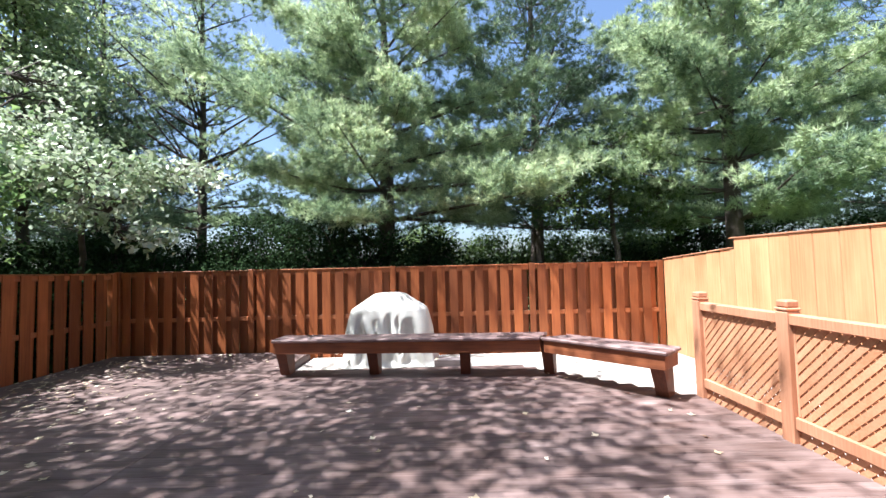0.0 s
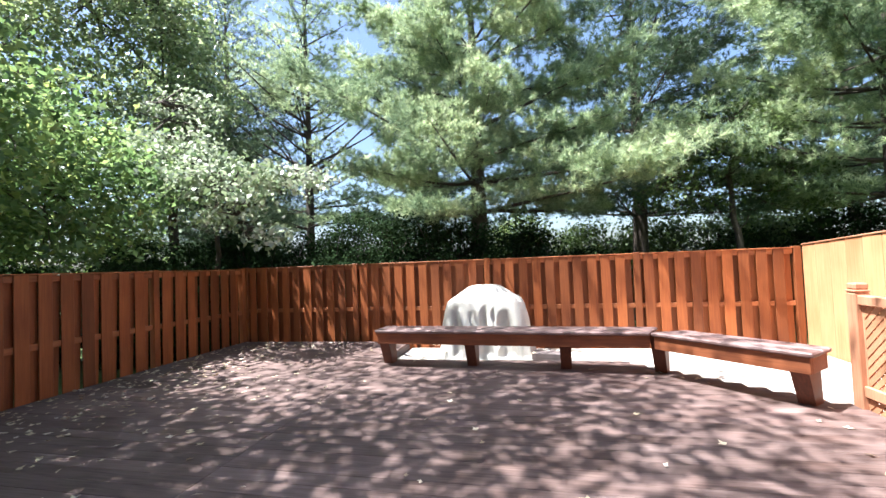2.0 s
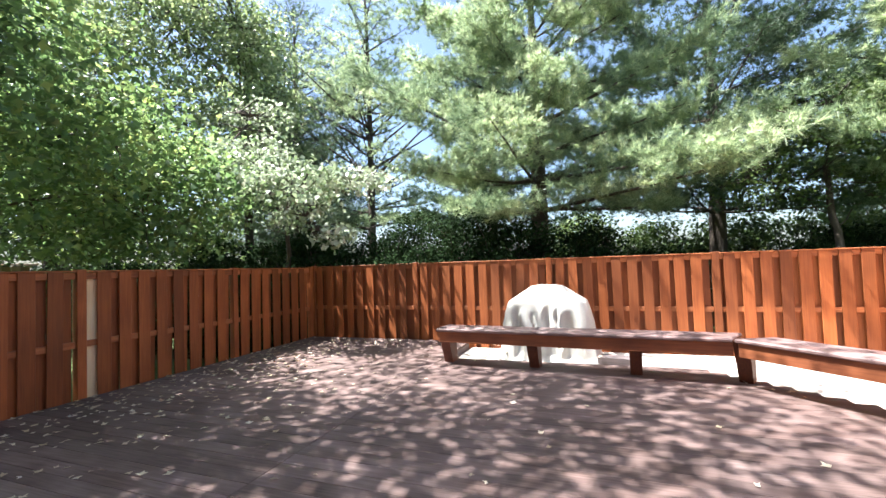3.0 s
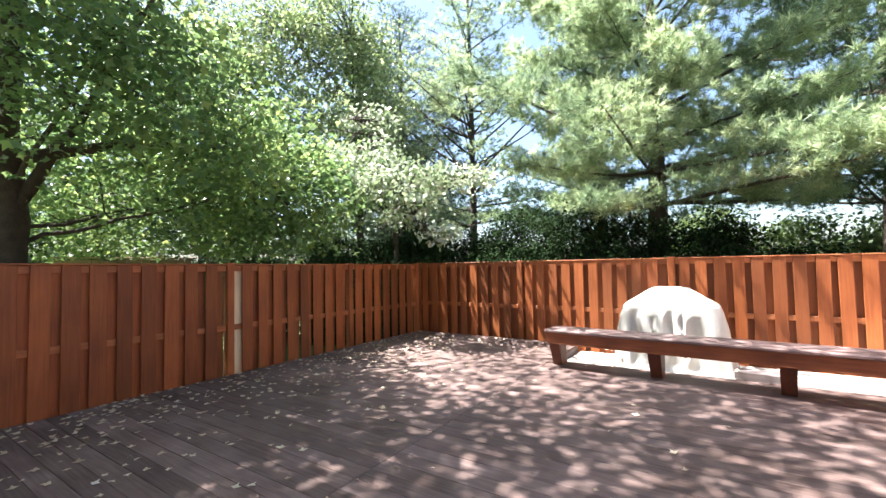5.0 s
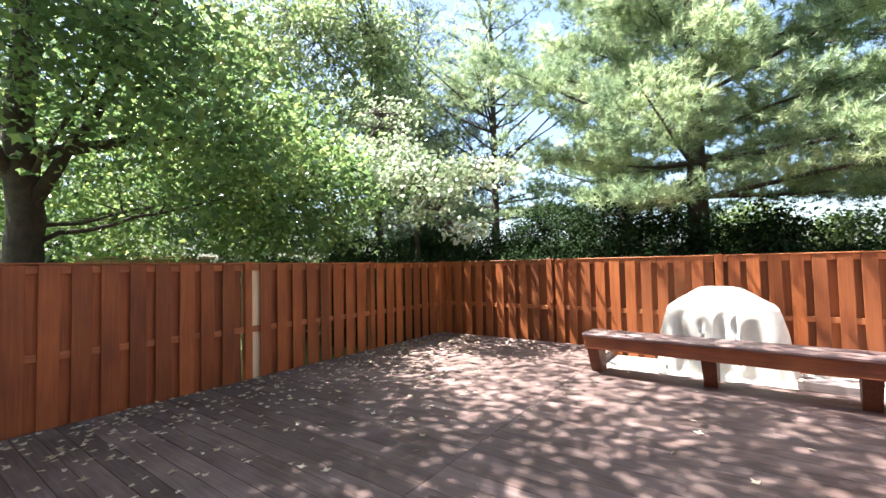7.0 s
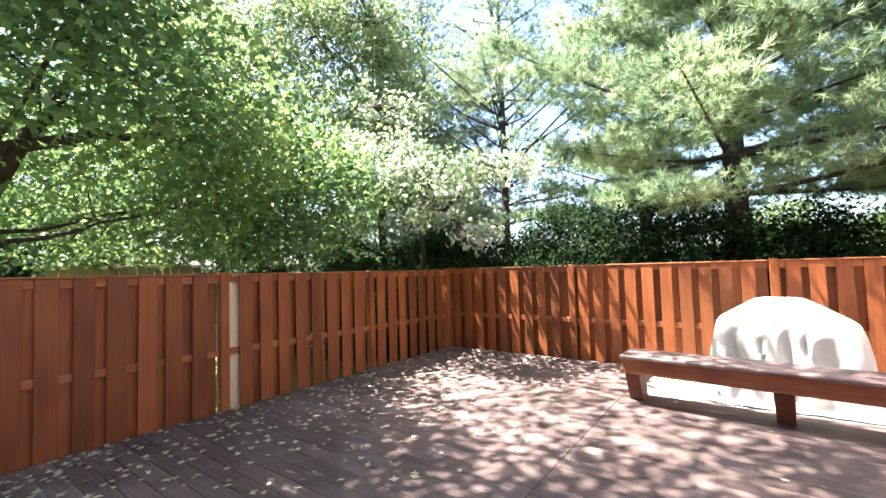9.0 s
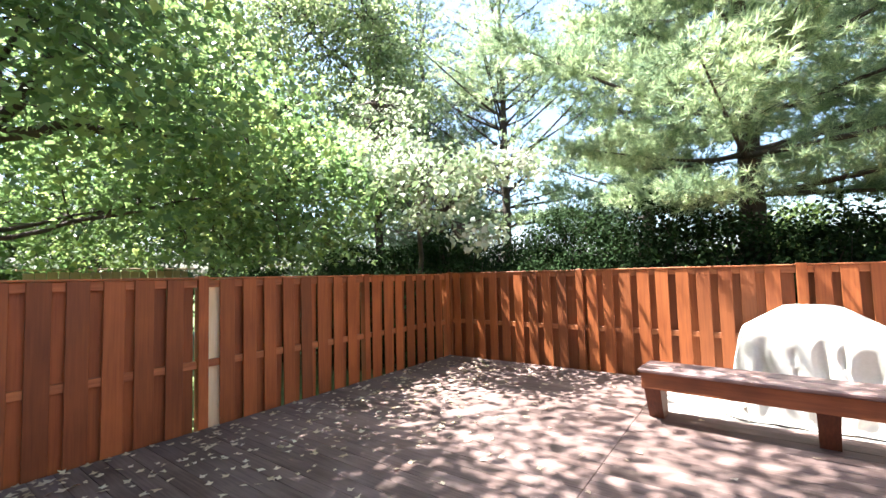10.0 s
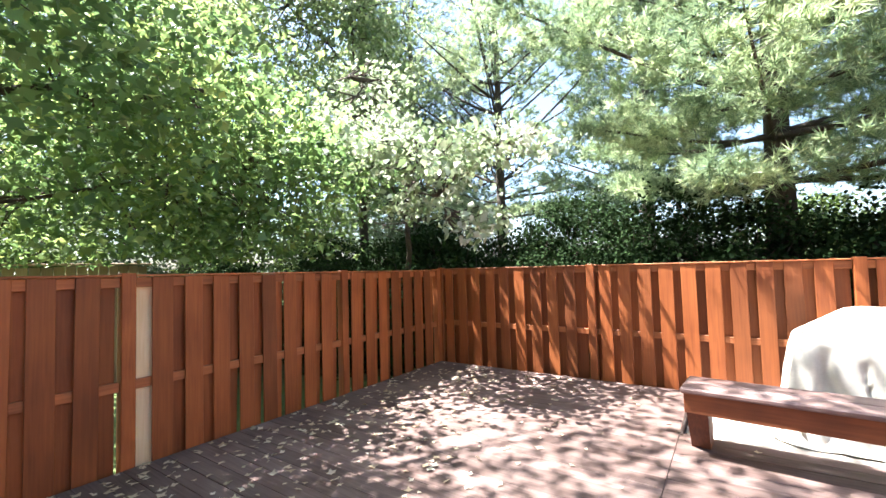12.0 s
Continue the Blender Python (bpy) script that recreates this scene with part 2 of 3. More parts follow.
def shadowbox(name, m, bays, top, group, label, lean, skew=0.0, foot=-0.05):
    """A fence of boards fixed by turns to the front and the back of its rails. x runs along it, its front looks to -y."""
    thing = empty(name, m, label, "fence", group)
    board = block("board", -0.0705, 0.0705, -0.009, 0.009, 0, 1, M_FENCE, 0.003)
    wide = block("board", -0.0735, 0.0735, -0.009, 0.009, 0, 1, M_FENCE, 0.003)
    for i, (a, b, gap) in enumerate(bays):
        za, zb = top(a), top(b)
        post = block("post", -0.047, 0.047, -0.047, 0.047, -0.46, za + 0.014, M_FENCE, 0.005)
        part("post", post, thing, pose(a, 0, 0))
        for z, h in ((-0.058, 0.075), (-0.83, 0.07)):
            p = prism("rail", [(a + 0.05, za + z - h / 2), (b - 0.05, zb + z - h / 2), (b - 0.05, zb + z + h / 2), (a + 0.05, za + z + h / 2)], -0.019, 0.019, M_RAIL, 0.003)
            part("rail", p, thing)
        cap = prism("cap", [(a + 0.05, za - 0.014), (b - 0.05, zb - 0.014), (b - 0.05, zb + 0.002), (a + 0.05, za + 0.002)], -0.046, 0.046, M_RAIL, 0.003)
        part("cap", cap, thing)
        x = a + 0.047 + gap
        count = max(1, round((b - 0.10 - x) / 0.2285))
        step = (b - 0.10 - x) / count
        for k in range(count):
            for y, off in ((-0.0285, 0.07), (0.0285, 0.07 + step / 2)):
                u = x + k * step + off + rnd.uniform(-0.004, 0.004)
                if u > b - 0.13 and y > 0:
                    u = b - 0.125
                h = top(u) - 0.016
                low = foot - rnd.uniform(0, 0.02)
                tip, wide_by = rnd.gauss(0, lean), rnd.uniform(0.97, 1.03)
                if skew and y > 0 and u > 3.9:
                    tip, u = tip + skew, u - 1.5 * skew
                elif skew and y < 0:
                    wide_by *= 1.03
                mm = Matrix.Translation((u, y + rnd.uniform(-0.001, 0.001), low)) @ Matrix.Rotation(tip, 4, "Y") @ Matrix.Rotation(rnd.gauss(0, 0.012), 4, "Z") @ Matrix.Diagonal((wide_by, 1, h - low, 1))
                part("board", board if y < 0 else wide, thing, mm)
        if gap < 0.08:
            mm = Matrix.Translation((a + 0.055, 0.0575, -0.05)) @ Matrix.Diagonal((1, 1, za + 0.03, 1))
            part("board", wide, thing, mm)
    end = bays[-1][1]
    part("post", block("post", -0.047, 0.047, -0.047, 0.047, -0.46, top(end) + 0.014, M_FENCE, 0.005), thing, pose(end, 0, 0))
    return thing


BACK = [(-4.80, -2.50, 0.05), (-2.50, -0.06, 0.05), (-0.06, 2.33, 0.05), (2.33, 4.535, 0.05)]
shadowbox("fence", pose(0, 7.41, 0), BACK, lambda x: 1.384 + 0.0035 * (2.3 - x), "fences round the deck",
          "reddish brown stained board fence behind the bench", 0.003, foot=-0.17)


# the side fence: its local x is the place's y
SIDE = [(-2.70, -1.15, 0.05), (-1.15, 1.05, 0.05), (1.05, 3.27, 0.05), (3.27, 5.40, 0.115), (5.40, 7.30, 0.05)]
side = shadowbox("fence", pose(-4.82, 0, 0, 0, 0, 90), SIDE, lambda y: 1.392 + 0.0095 * (7.4 - y), "fences round the deck",
                 "reddish brown board fence with one raw replacement strip", 0.004, 0.023)
part("board", block("raw_board", 3.312, 3.475, 0.0195, 0.0375, -0.05, 1.41, M_RAW, 0.003), side, None, "pale raw unstained pine board")

# the close-boarded fence in full sun
closed = empty("fence", pose(4.60, 0, 0, 0, 0, -90), "honey orange close-boarded wooden fence stepping up", "fence", "fences round the deck")
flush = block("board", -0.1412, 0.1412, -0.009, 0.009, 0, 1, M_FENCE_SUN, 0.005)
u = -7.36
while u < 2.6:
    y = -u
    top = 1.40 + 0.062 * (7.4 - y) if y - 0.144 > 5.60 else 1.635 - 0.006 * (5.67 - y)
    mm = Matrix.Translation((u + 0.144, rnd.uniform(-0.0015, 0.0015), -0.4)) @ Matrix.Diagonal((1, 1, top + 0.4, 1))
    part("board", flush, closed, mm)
    u += 0.2885
for a, b, za, zb in ((-7.36, -5.70, 1.402, 1.506), (-5.70, 2.6, 1.635, 1.586)):
    part("cap", prism("cap", [(a, za), (b, zb), (b, zb + 0.016), (a, za + 0.016)], -0.022, 0.040, M_HONEY, 0.003), closed)
    for z in (0.15, 0.75, 1.3):
        part("rail", block("rail", a, b, 0.0105, 0.049, z - 0.045, z + 0.045, M_HONEY), closed)
for p in (-7.30, -5.70, -3.3, -0.9, 1.5):
    part("post", block("post", p - 0.045, p + 0.045, 0.05, 0.14, -0.46, 1.40, M_HONEY), closed)

# ---- railing with lattice ----
railing = empty("railing", pose(3.395, 0, 0, 0, 0, -90), "honey stained deck railing with diagonal lattice panels", "railing")
POSTS = [-4.45, -3.385, -2.32, -1.255, -0.19]
post_me = block("post", -0.055, 0.055, -0.055, 0.055, -0.30, 0.955, M_HONEY, 0.006)
cap_a = block("post_cap", -0.058, 0.058, -0.058, 0.058, 0.965, 0.985, M_HONEY, 0.006)
cap_b = block("post_cap", -0.052, 0.052, -0.052, 0.052, 0.985, 1.042, M_HONEY, 0.012)
neck = block("post_neck", -0.047, 0.047, -0.047, 0.047, 0.955, 0.965, M_HONEY, 0)
for p in POSTS:
    ob = part("post", post_me, railing, pose(p, 0, 0))
    part("post_neck", neck, ob)
    part("post_cap", cap_a, ob)
    part("post_cap", cap_b, ob)


def lattice(parent, x0, x1, z0, z1):
    """Two layers of crossing slats in an opening."""
    pitch, half = 0.057 * math.sqrt(2), 0.0215 * math.sqrt(2)
    for sign, ya in ((1, -0.014), (-1, -0.007)):
        c = x0 - (z1 - z0) if sign > 0 else x0
        while c < (x1 if sign > 0 else x1 + (z1 - z0)):
            pts = []
            for e in (-half, half):
                k = c + e
                ends = []
                for z in (z0, z1):
                    x = k + (z - z0) * sign
                    if x < x0:
                        z, x = z0 + (x0 - k) * sign, x0
                    if x > x1:
                        z, x = z0 + (x1 - k) * sign, x1
                    ends.append((x, min(max(z, z0), z1)))
                pts.append(ends)
            (a, b), (d, f) = pts
            if math.dist(a, b) > 0.03 and math.dist(d, f) > 0.03:
                part("slat", prism("slat", [a, d, f, b], ya, ya + 0.006, M_LATTICE, 0), parent)
            c += pitch


for a, b in zip(POSTS[:-1], POSTS[1:]):
    part("top_rail", block("top_rail", a + 0.056, b - 0.056, -0.045, 0.045, 0.862, 0.940, M_HONEY, 0.006), railing)
    part("bottom_rail", block("bottom_rail", a + 0.056, b - 0.056, -0.040, 0.040, 0.102, 0.192, M_HONEY, 0.006), railing)
    panel = part("lattice_panel", block("lattice_frame", a + 0.056, a + 0.076, -0.016, 0.004, 0.194, 0.860, M_HONEY, 0.002), railing)
    lattice(panel, a + 0.077, b - 0.057, 0.194, 0.860)
    skirt = part("lattice_skirt", block("skirt_batten", a + 0.056, b - 0.056, -0.016, 0.004, -0.32, -0.28, M_HONEY, 0.002), railing)
    if b < -2:
        lattice(skirt, a + 0.057, b - 0.057, -0.278, 0.100)

# ---- bench ----
bench = empty("bench", pose(0, 0, 0), "long reddish brown wooden bench with angled end", "bench")
H0, LB = 0.450, 3.36
bench.matrix_basis = pose(-1.40, 5.535, 0, 0, 0, -4.7)
TURN = Matrix.Translation((LB, 0, 0)) @ Matrix.Rotation(radians(-42.5), 4, "Z")
K = math.tan(radians(21.25))
LAY = Matrix.Rotation(radians(90), 4, "X")
for d0, d1 in ((0.0, 0.195), (0.205, 0.40)):
    straight = [(0, -d0), (LB + K * d0 - 0.002, -d0), (LB + K * d1 - 0.002, -d1), (0, -d1)]
    part("seat_plank", prism("seat_plank", straight, H0, H0 + 0.042, M_SEAT, 0.012), bench, LAY)
    angled = [(K * d0 + 0.002, -d0), (1.42, -d0), (1.42, -d1), (K * d1 + 0.002, -d1)]
    part("seat_plank", prism("seat_plank", angled, H0, H0 + 0.042, M_SEAT, 0.012), bench, TURN @ LAY)
A0, A1 = H0 - 0.142, H0 - 0.001
part("apron", block("apron", 0.02, LB + 0.005, 0.026, 0.064, A0, A1, M_BENCH), bench)
part("apron", block("apron", 0.02, LB + 0.12, 0.345, 0.383, A0, A1, M_BENCH), bench)
part("apron", block("apron", 0.02, 0.058, 0.065, 0.344, A0, A1, M_BENCH), bench)
part("apron", block("apron", 0.03, 1.39, 0.026, 0.064, A0, A1, M_BENCH), bench, TURN)
part("apron", block("apron", 0.16, 1.39, 0.345, 0.383, A0, A1, M_BENCH), bench, TURN)
part("apron", block("apron", 1.352, 1.39, 0.065, 0.344, A0, A1, M_BENCH), bench, TURN)
# a leg is a thick bracket whose front slopes back to a foot under the rear of the seat
leg_v = [(d, x, z) for d, x, z in ((0.066, -0.070, A1), (0.066, 0.066, A1), (0.343, 0.066, A1), (0.343, -0.070, A1), (0.10, -0.070, A0), (0.10, 0.066, A0),
         (0.343, 0.066, A0), (0.343, -0.070, A0), (0.225, -0.062, 0.001), (0.225, 0.062, 0.001), (0.385, 0.062, 0.001), (0.385, -0.062, 0.001))]
leg_f = [(3, 2, 1, 0), (8, 9, 10, 11)] + [(a + k, a + (k + 1) % 4, a + 4 + (k + 1) % 4, a + 4 + k) for a in (0, 4) for k in range(4)]
leg = mesh_of("leg", leg_v, leg_f, M_LEG)
for x in (0.085, 1.275, 2.45):
    part("leg", leg, bench, pose(x, 0, 0, 0, 0, 90))
part("leg", leg, bench, pose(LB + 0.05, 0.0, 0, 0, 0, 69))
part("leg", leg, bench, TURN @ pose(1.28, 0, 0, 0, 0, 90))

# ---- covered grill ----
rows, cols = 64, 232
verts, faces = [], []
PROFILE = [(0.0, 0.76, 0.37), (0.07, 0.72, 0.35), (0.30, 0.675, 0.335), (0.55, 0.650, 0.325), (0.74, 0.612, 0.315), (0.86, 0.575, 0.302), (0.885, 0.55, 0.292), (1.085, 0.235, 0.205), (1.10, 0.205, 0.18), (1.106, 0.15, 0.14)]
# hollows between the stretched folds of the front: x, half width at the foot, at the top, lower and upper end, depth
HOLLOWS = [(-0.40, 0.09, 0.05, 0.04, 0.82, 0.068), (-0.17, 0.032, 0.012, 0.15, 0.74, 0.040), (0.03, 0.12, 0.02, 0.0, 0.82, 0.066), (0.17, 0.022, 0.010, 0.15, 0.81, 0.041),
           (0.33, 0.13, 0.08, 0.0, 0.76, 0.061)]


def hollow(x, z):
    depth = 0.0
    for x0, foot, head, lo, hi, d in HOLLOWS:
        if lo <= z <= hi:
            f = (z - lo) / (hi - lo)
            wide = foot + (head - foot) * f + 0.02 * math.sin(9 * f + 5 * x0)
            u = abs(x - x0 - 0.02 * math.sin(6 * f)) / max(wide, 0.008)
            depth = max(depth, d * math.exp(-u ** 4) * min(1.0, (1 - f) * 3) * min(1.0, 0.25 + f * 6))
    return depth


for i in range(rows):
    z = 1.106 * (i / (rows - 1)) ** 0.95
    j = max(k for k in range(len(PROFILE) - 1) if PROFILE[k][0] <= z + 1e-6)
    (z0, a0, b0), (z1, a1, b1) = PROFILE[j], PROFILE[j + 1]
    f = (z - z0) / (z1 - z0)
    a, b = a0 + f * (a1 - a0), b0 + f * (b1 - b0)
    for k in range(cols):
        w = 2 * math.pi * k / cols
        c, s = math.cos(w), math.sin(w)
        r = (abs(c) ** 6 + abs(s) ** 6) ** (-1 / 6)
        drape = max(0.0, 1 - z / 0.95)
        ex = noise.noise((2.1 * c + 3, 2.1 * s, z * 0.9)) * 0.02 + noise.noise((6 * c, 6 * s + 7, z * 1.3)) * 0.026 + noise.noise((13 * c, 13 * s, z * 2.5 + 4)) * 0.009
        q = 1 + ex * (0.2 + 0.8 * drape) / 0.4
        hem = 0.012 + 0.018 * noise.noise((5 * c, 5 * s, 0)) if i == 0 else 0
        x, y = a * r * c * q, b * r * s * q
        if s < -0.2:
            y += hollow(x, z)
        elif s > 0.2:
            y -= hollow(-x, z)
        verts.append((x, y, z + hem))
for i in range(rows - 1):
    for k in range(cols):
        q = (k + 1) % cols
        faces.append((i * cols + k, i * cols + q, (i + 1) * cols + q, (i + 1) * cols + k))
verts.append((0, 0, 1.110))
faces += [((rows - 1) * cols + k, (rows - 1) * cols + (k + 1) % cols, rows * cols) for k in range(cols)]
grill = empty("covered_grill", pose(-0.045, 6.80, -0.12), "barbecue grill under a draped off-white cover", "grill")
part("cover", mesh_of("cover", verts, faces, M_COVER, True), grill)
hem_v, hem_f = [], []
ring = [Vector(v) * 1.004 + Vector((0, 0, 0.004)) for v in verts[:cols]]
tube(hem_v, hem_f, ring + ring[:1], [0.006] * (cols + 1), 5)
part("hem", mesh_of("hem", hem_v, hem_f, M_COVER, True), grill, None, "stitched hem of the cover")

beam = new("timber_beam", prism("timber_beam", [(0, 0), (0.50, 0), (0.53, 0.03), (0.52, 0.10), (0, 0.105)], 0, 0.22, M_GREY, 0.006))
beam.matrix_basis = pose(0.64, 6.48, -0.119, 0, 0, -4)
tagged(beam, "short weathered grey brown timber beside the grill", "timber")

# ---- trees ----
def needles(at, way, per, length, width, rng):
    """Bundles of needles: one thin blade each, spread round the shoot's way."""
    count = len(at)
    base = np.repeat(at, per, 0)
    d = np.repeat(way, per, 0) * 0.62 + rng.normal(size=(count * per, 3)) * 0.6
    d[:, 2] += 0.12
    d /= np.linalg.norm(d, axis=1)[:, None]
    base = base + np.repeat(way, per, 0) * rng.uniform(-0.06, 0.03, (count * per, 1))
    side = np.cross(d, rng.normal(size=d.shape))
    side /= np.linalg.norm(side, axis=1)[:, None] + 1e-9
    ln = length * rng.uniform(0.7, 1.25, (count * per, 1))
    return np.stack([base - side * width, base + side * width, base + d * ln], 1)


def leaves(at, size, rng, droop=0.5, lobes=False, flat=0.6):
    """Leaves, each a small folded polygon that hangs a little."""
    n = len(at)
    d = rng.normal(size=(n, 3))
    d[:, 2] = d[:, 2] * 0.5 - droop
    d /= np.linalg.norm(d, axis=1)[:, None]
    up = rng.normal(size=(n, 3)) * (1 - flat)
    up[:, 2] += flat
    w = np.cross(d, up)
    w /= np.linalg.norm(w, axis=1)[:, None] + 1e-9
    up = np.cross(w, d)
    s = size * rng.uniform(0.6, 1.3, (n, 1))
    p = lambda a, b, c: at + d * s * a + w * s * b + up * s * c
    if lobes:
        return np.stack([p(0, 0, 0), p(0.42, 0.60, 0.1), p(0.55, 0.20, 0), p(1.05, 0, -0.1), p(0.55, -0.20, 0), p(0.42, -0.60, 0.1)], 1), 6
    return np.stack([p(0, 0, 0), p(0.45, 0.32, 0.1), p(1, 0, -0.08), p(0.45, -0.32, 0.1)], 1), 4


def pine(m, height, reach, first, seed, material, per=14, tufts=11, width=0.0042, bare=(), radius=0.24, length=0.12, gap=0.46, puffs=6.0, stretch=0.0, label="tall white pine with feathery needle boughs"):
    """A white pine: whorls of near-level limbs whose outer part carries soft puffs of needle bundles."""
    rng = np.random.default_rng(seed)
    thing = empty("pine_tree", m, label, "pine tree", "pines behind the fence")
    tv, tf = [], []
    bend = rng.normal(size=2) * 0.12
    spine = [(bend[0] * math.sin(3 * k / 12), bend[1] * math.sin(2.3 * k / 12), height * k / 12 - 0.46) for k in range(13)]
    tube(tv, tf, spine, [radius * (1 - 0.93 * k / 12) * (1.25 if k == 0 else 1) for k in range(13)], 10)
    part("trunk", mesh_of("trunk", tv, tf, M_BARK, True), thing)
    tips, ways = [], []
    z = first
    while z < height - 0.4:
        share = (z - first) / (height - first)
        count = 5 + int(rng.integers(0, 2))
        turn = rng.uniform(0, 6.28)
        for k in range(count):
            w = turn + 6.283 * k / count + rng.normal() * 0.25
            ln = reach * (1 - share) ** 0.6 * rng.uniform(0.62, 1.15) * (0.8 if share < 0.06 else 1) * (1 - stretch / 2 + stretch * abs(math.cos(w)))
            bald = any(a < z < b for a, b in bare)
            rise = 0.02 + 0.40 * share + rng.normal() * 0.10 + (0.42 if bald else 0.0)
            pts = []
            for j in range(7):
                f = j / 6
                pts.append((math.cos(w) * ln * f, math.sin(w) * ln * f, z + ln * (rise * f + 0.14 * f * f) + 0.05 * math.sin(5 * f + w)))
            bv, bf = [], []
            tube(bv, bf, pts, [0.042 * (ln / reach) * (1 - 0.85 * j / 6) + 0.004 for j in range(7)], 5)
            n = 3 if bald else max(5, int(ln * puffs))
            pt = np.array(pts)
            for j in range(n):
                f = (0.80 if bald else 0.18) + (0.2 if bald else 0.82) * (j + rng.uniform(0, 1)) / n
                q = min(f, 0.999) * 6
                i0 = int(q)
                p = pt[i0] * (1 - q + i0) + pt[i0 + 1] * (q - i0)
                aw = w + (1 if j % 2 else -1) * rng.uniform(0.35, 1.2)
                sl = ln * 0.34 * (1.15 - f * 0.80) * rng.uniform(0.15, 1.15)
                dv = np.array([math.cos(aw), math.sin(aw), rng.uniform(0.05, 0.30)])
                c = p + dv * sl
                if j % 2:
                    tube(bv, bf, [p, c], [0.007, 0.003], 3)
                high = 0.32 if z > 7.5 else 1.0
                m_t = max(4, int(tufts * rng.uniform(0.6, 1.4) * high))
                off = rng.normal(size=(m_t, 3)) * np.array([0.17, 0.17, 0.075])
                tips.append(c + off)
                dd = dv * 0.8 + off * 4 + rng.normal(size=(m_t, 3)) * 0.3
                dd[:, 2] += 0.30
                ways.append(dd / np.linalg.norm(dd, axis=1)[:, None])
            part("limb", mesh_of("limb", bv, bf, M_BARK, True), thing)
        z += rng.uniform(0.8, 1.2) * gap
    tips, ways = np.concatenate(tips), np.concatenate(ways)
    crown = part("crown", array_mesh("crown", needles(tips, ways, per, length, width, rng), 3, material), thing)
    tagged(crown, kind="stuff")
    return thing


def clumped(lobes, spread, per, rng):
    """Leaf places: clumps scattered in ellipsoids (x, y, z, rx, ry, rz, clumps), thicker towards the outside."""
    lob = np.repeat(np.array(lobes)[:, :6], [int(a[6]) for a in lobes], 0)
    count = len(lob)
    v = rng.normal(size=(count, 3))
    v /= np.linalg.norm(v, axis=1)[:, None]
    centre = lob[:, :3] + v * lob[:, 3:] * rng.uniform(0.1, 1, (count, 1)) ** 0.45
    return centre, np.repeat(centre, per, 0) + rng.normal(size=(count * per, 3)) * np.array([spread, spread, spread * 0.6])


def broadleaf(name, at, lobes, per, spread, size, seed, material, label, category, limbs=(), radius=0.0, lobed=False, droop=0.5, flat=0.6, floor_z=None, group=""):
    """A broad-leaved tree or shrub. limbs: paths from the trunk outwards."""
    rng = np.random.default_rng(seed)
    thing = empty(name, pose(*at), label, category, group)
    lobes = [(a[0] - at[0], a[1] - at[1], a[2] - at[2], *a[3:]) for a in lobes]
    centre, places = clumped(lobes, spread, per, rng)
    if floor_z is not None:
        places = places[places[:, 2] > floor_z - at[2]]
        centre = centre[centre[:, 2] > floor_z - at[2]]
    nodes = []
    for k, limb in enumerate(limbs):
        wv, wf = [], []
        pts = [Vector(p) - Vector(at) for p in limb]
        fine = []
        for a, b in zip(pts[:-1], pts[1:]):
            for f in (0, 0.25, 0.5, 0.75):
                fine.append(a.lerp(b, f) + Vector(rng.normal(size=3) * 0.02))
        fine.append(pts[-1])
        r0 = radius if k == 0 else radius * (0.15 if limb[0][2] < 2 or limb[-1][0] > -5 else 0.42)
        rad = [r0 * (1 - (0.55 if k == 0 else 0.9) * i / (len(fine) - 1)) for i in range(len(fine))]
        tube(wv, wf, fine, rad, 9 if k == 0 else 6)
        nodes += [tuple(p) for p in fine[len(fine) // 2 if k == 0 else 1:]]
        part("limb" if k else "trunk", mesh_of("limb", wv, wf, M_BARK, True), thing)
    if limbs:
        tv, tf, nn = [], [], np.array(nodes)
        for c in centre[:: max(1, len(centre) // 420)]:
            o = nn[np.argmin(np.linalg.norm(nn - c, axis=1))]
            if np.linalg.norm(o - c) > 3.2:
                continue
            mid = (o + c) / 2 + rng.normal(size=3) * 0.12
            tube(tv, tf, [o, mid, c], [0.018, 0.011, 0.004], 4)
        tagged(part("twig", mesh_of("twig", tv, tf, M_BARK, True), thing), kind="stuff")
    co, size_n = leaves(places, size, rng, droop, lobed, flat)
    tagged(part("crown", array_mesh("crown", co, size_n, material), thing), kind="stuff")
    return thing


# the maple beyond the side fence, reaching over the deck
# lobes above 7 m and the last are out of view, added to shade the deck
MAPLE_LOBES = [(-7.8, 0.7, 5.4, 2.8, 3.3, 2.6, 95), (-6.7, 4.3, 2.9, 1.9, 1.7, 1.4, 88), (-5.7, 2.7, 3.6, 1.4, 2.0, 1.2, 60), (-9.3, 2.6, 3.0, 1.7, 3.2, 1.5, 100), (-8.2, 5.4, 3.2, 2.0, 1.6, 1.8, 85),
               (-5.4, 0.7, 7.6, 2.4, 2.8, 1.4, 112), (-2.8, 1.2, 8.2, 2.6, 3.0, 1.1, 78), (-4.4, 3.5, 8.0, 2.4, 2.0, 1.1, 40), (-2.2, 3.5, 8.6, 1.8, 1.9, 0.9, 28), (-6.6, 0.9, 7.6, 1.6, 1.7, 1.1, 104), (-7.3, -0.5, 8.3, 1.4, 1.3, 0.9, 50),
               (-9.4, 4.4, 5.6, 1.4, 1.5, 1.4, 40), (-6.3, 5.7, 2.6, 1.0, 1.0, 0.9, 26), (-5.6, -0.7, 5.2, 1.6, 1.5, 0.9, 50)]
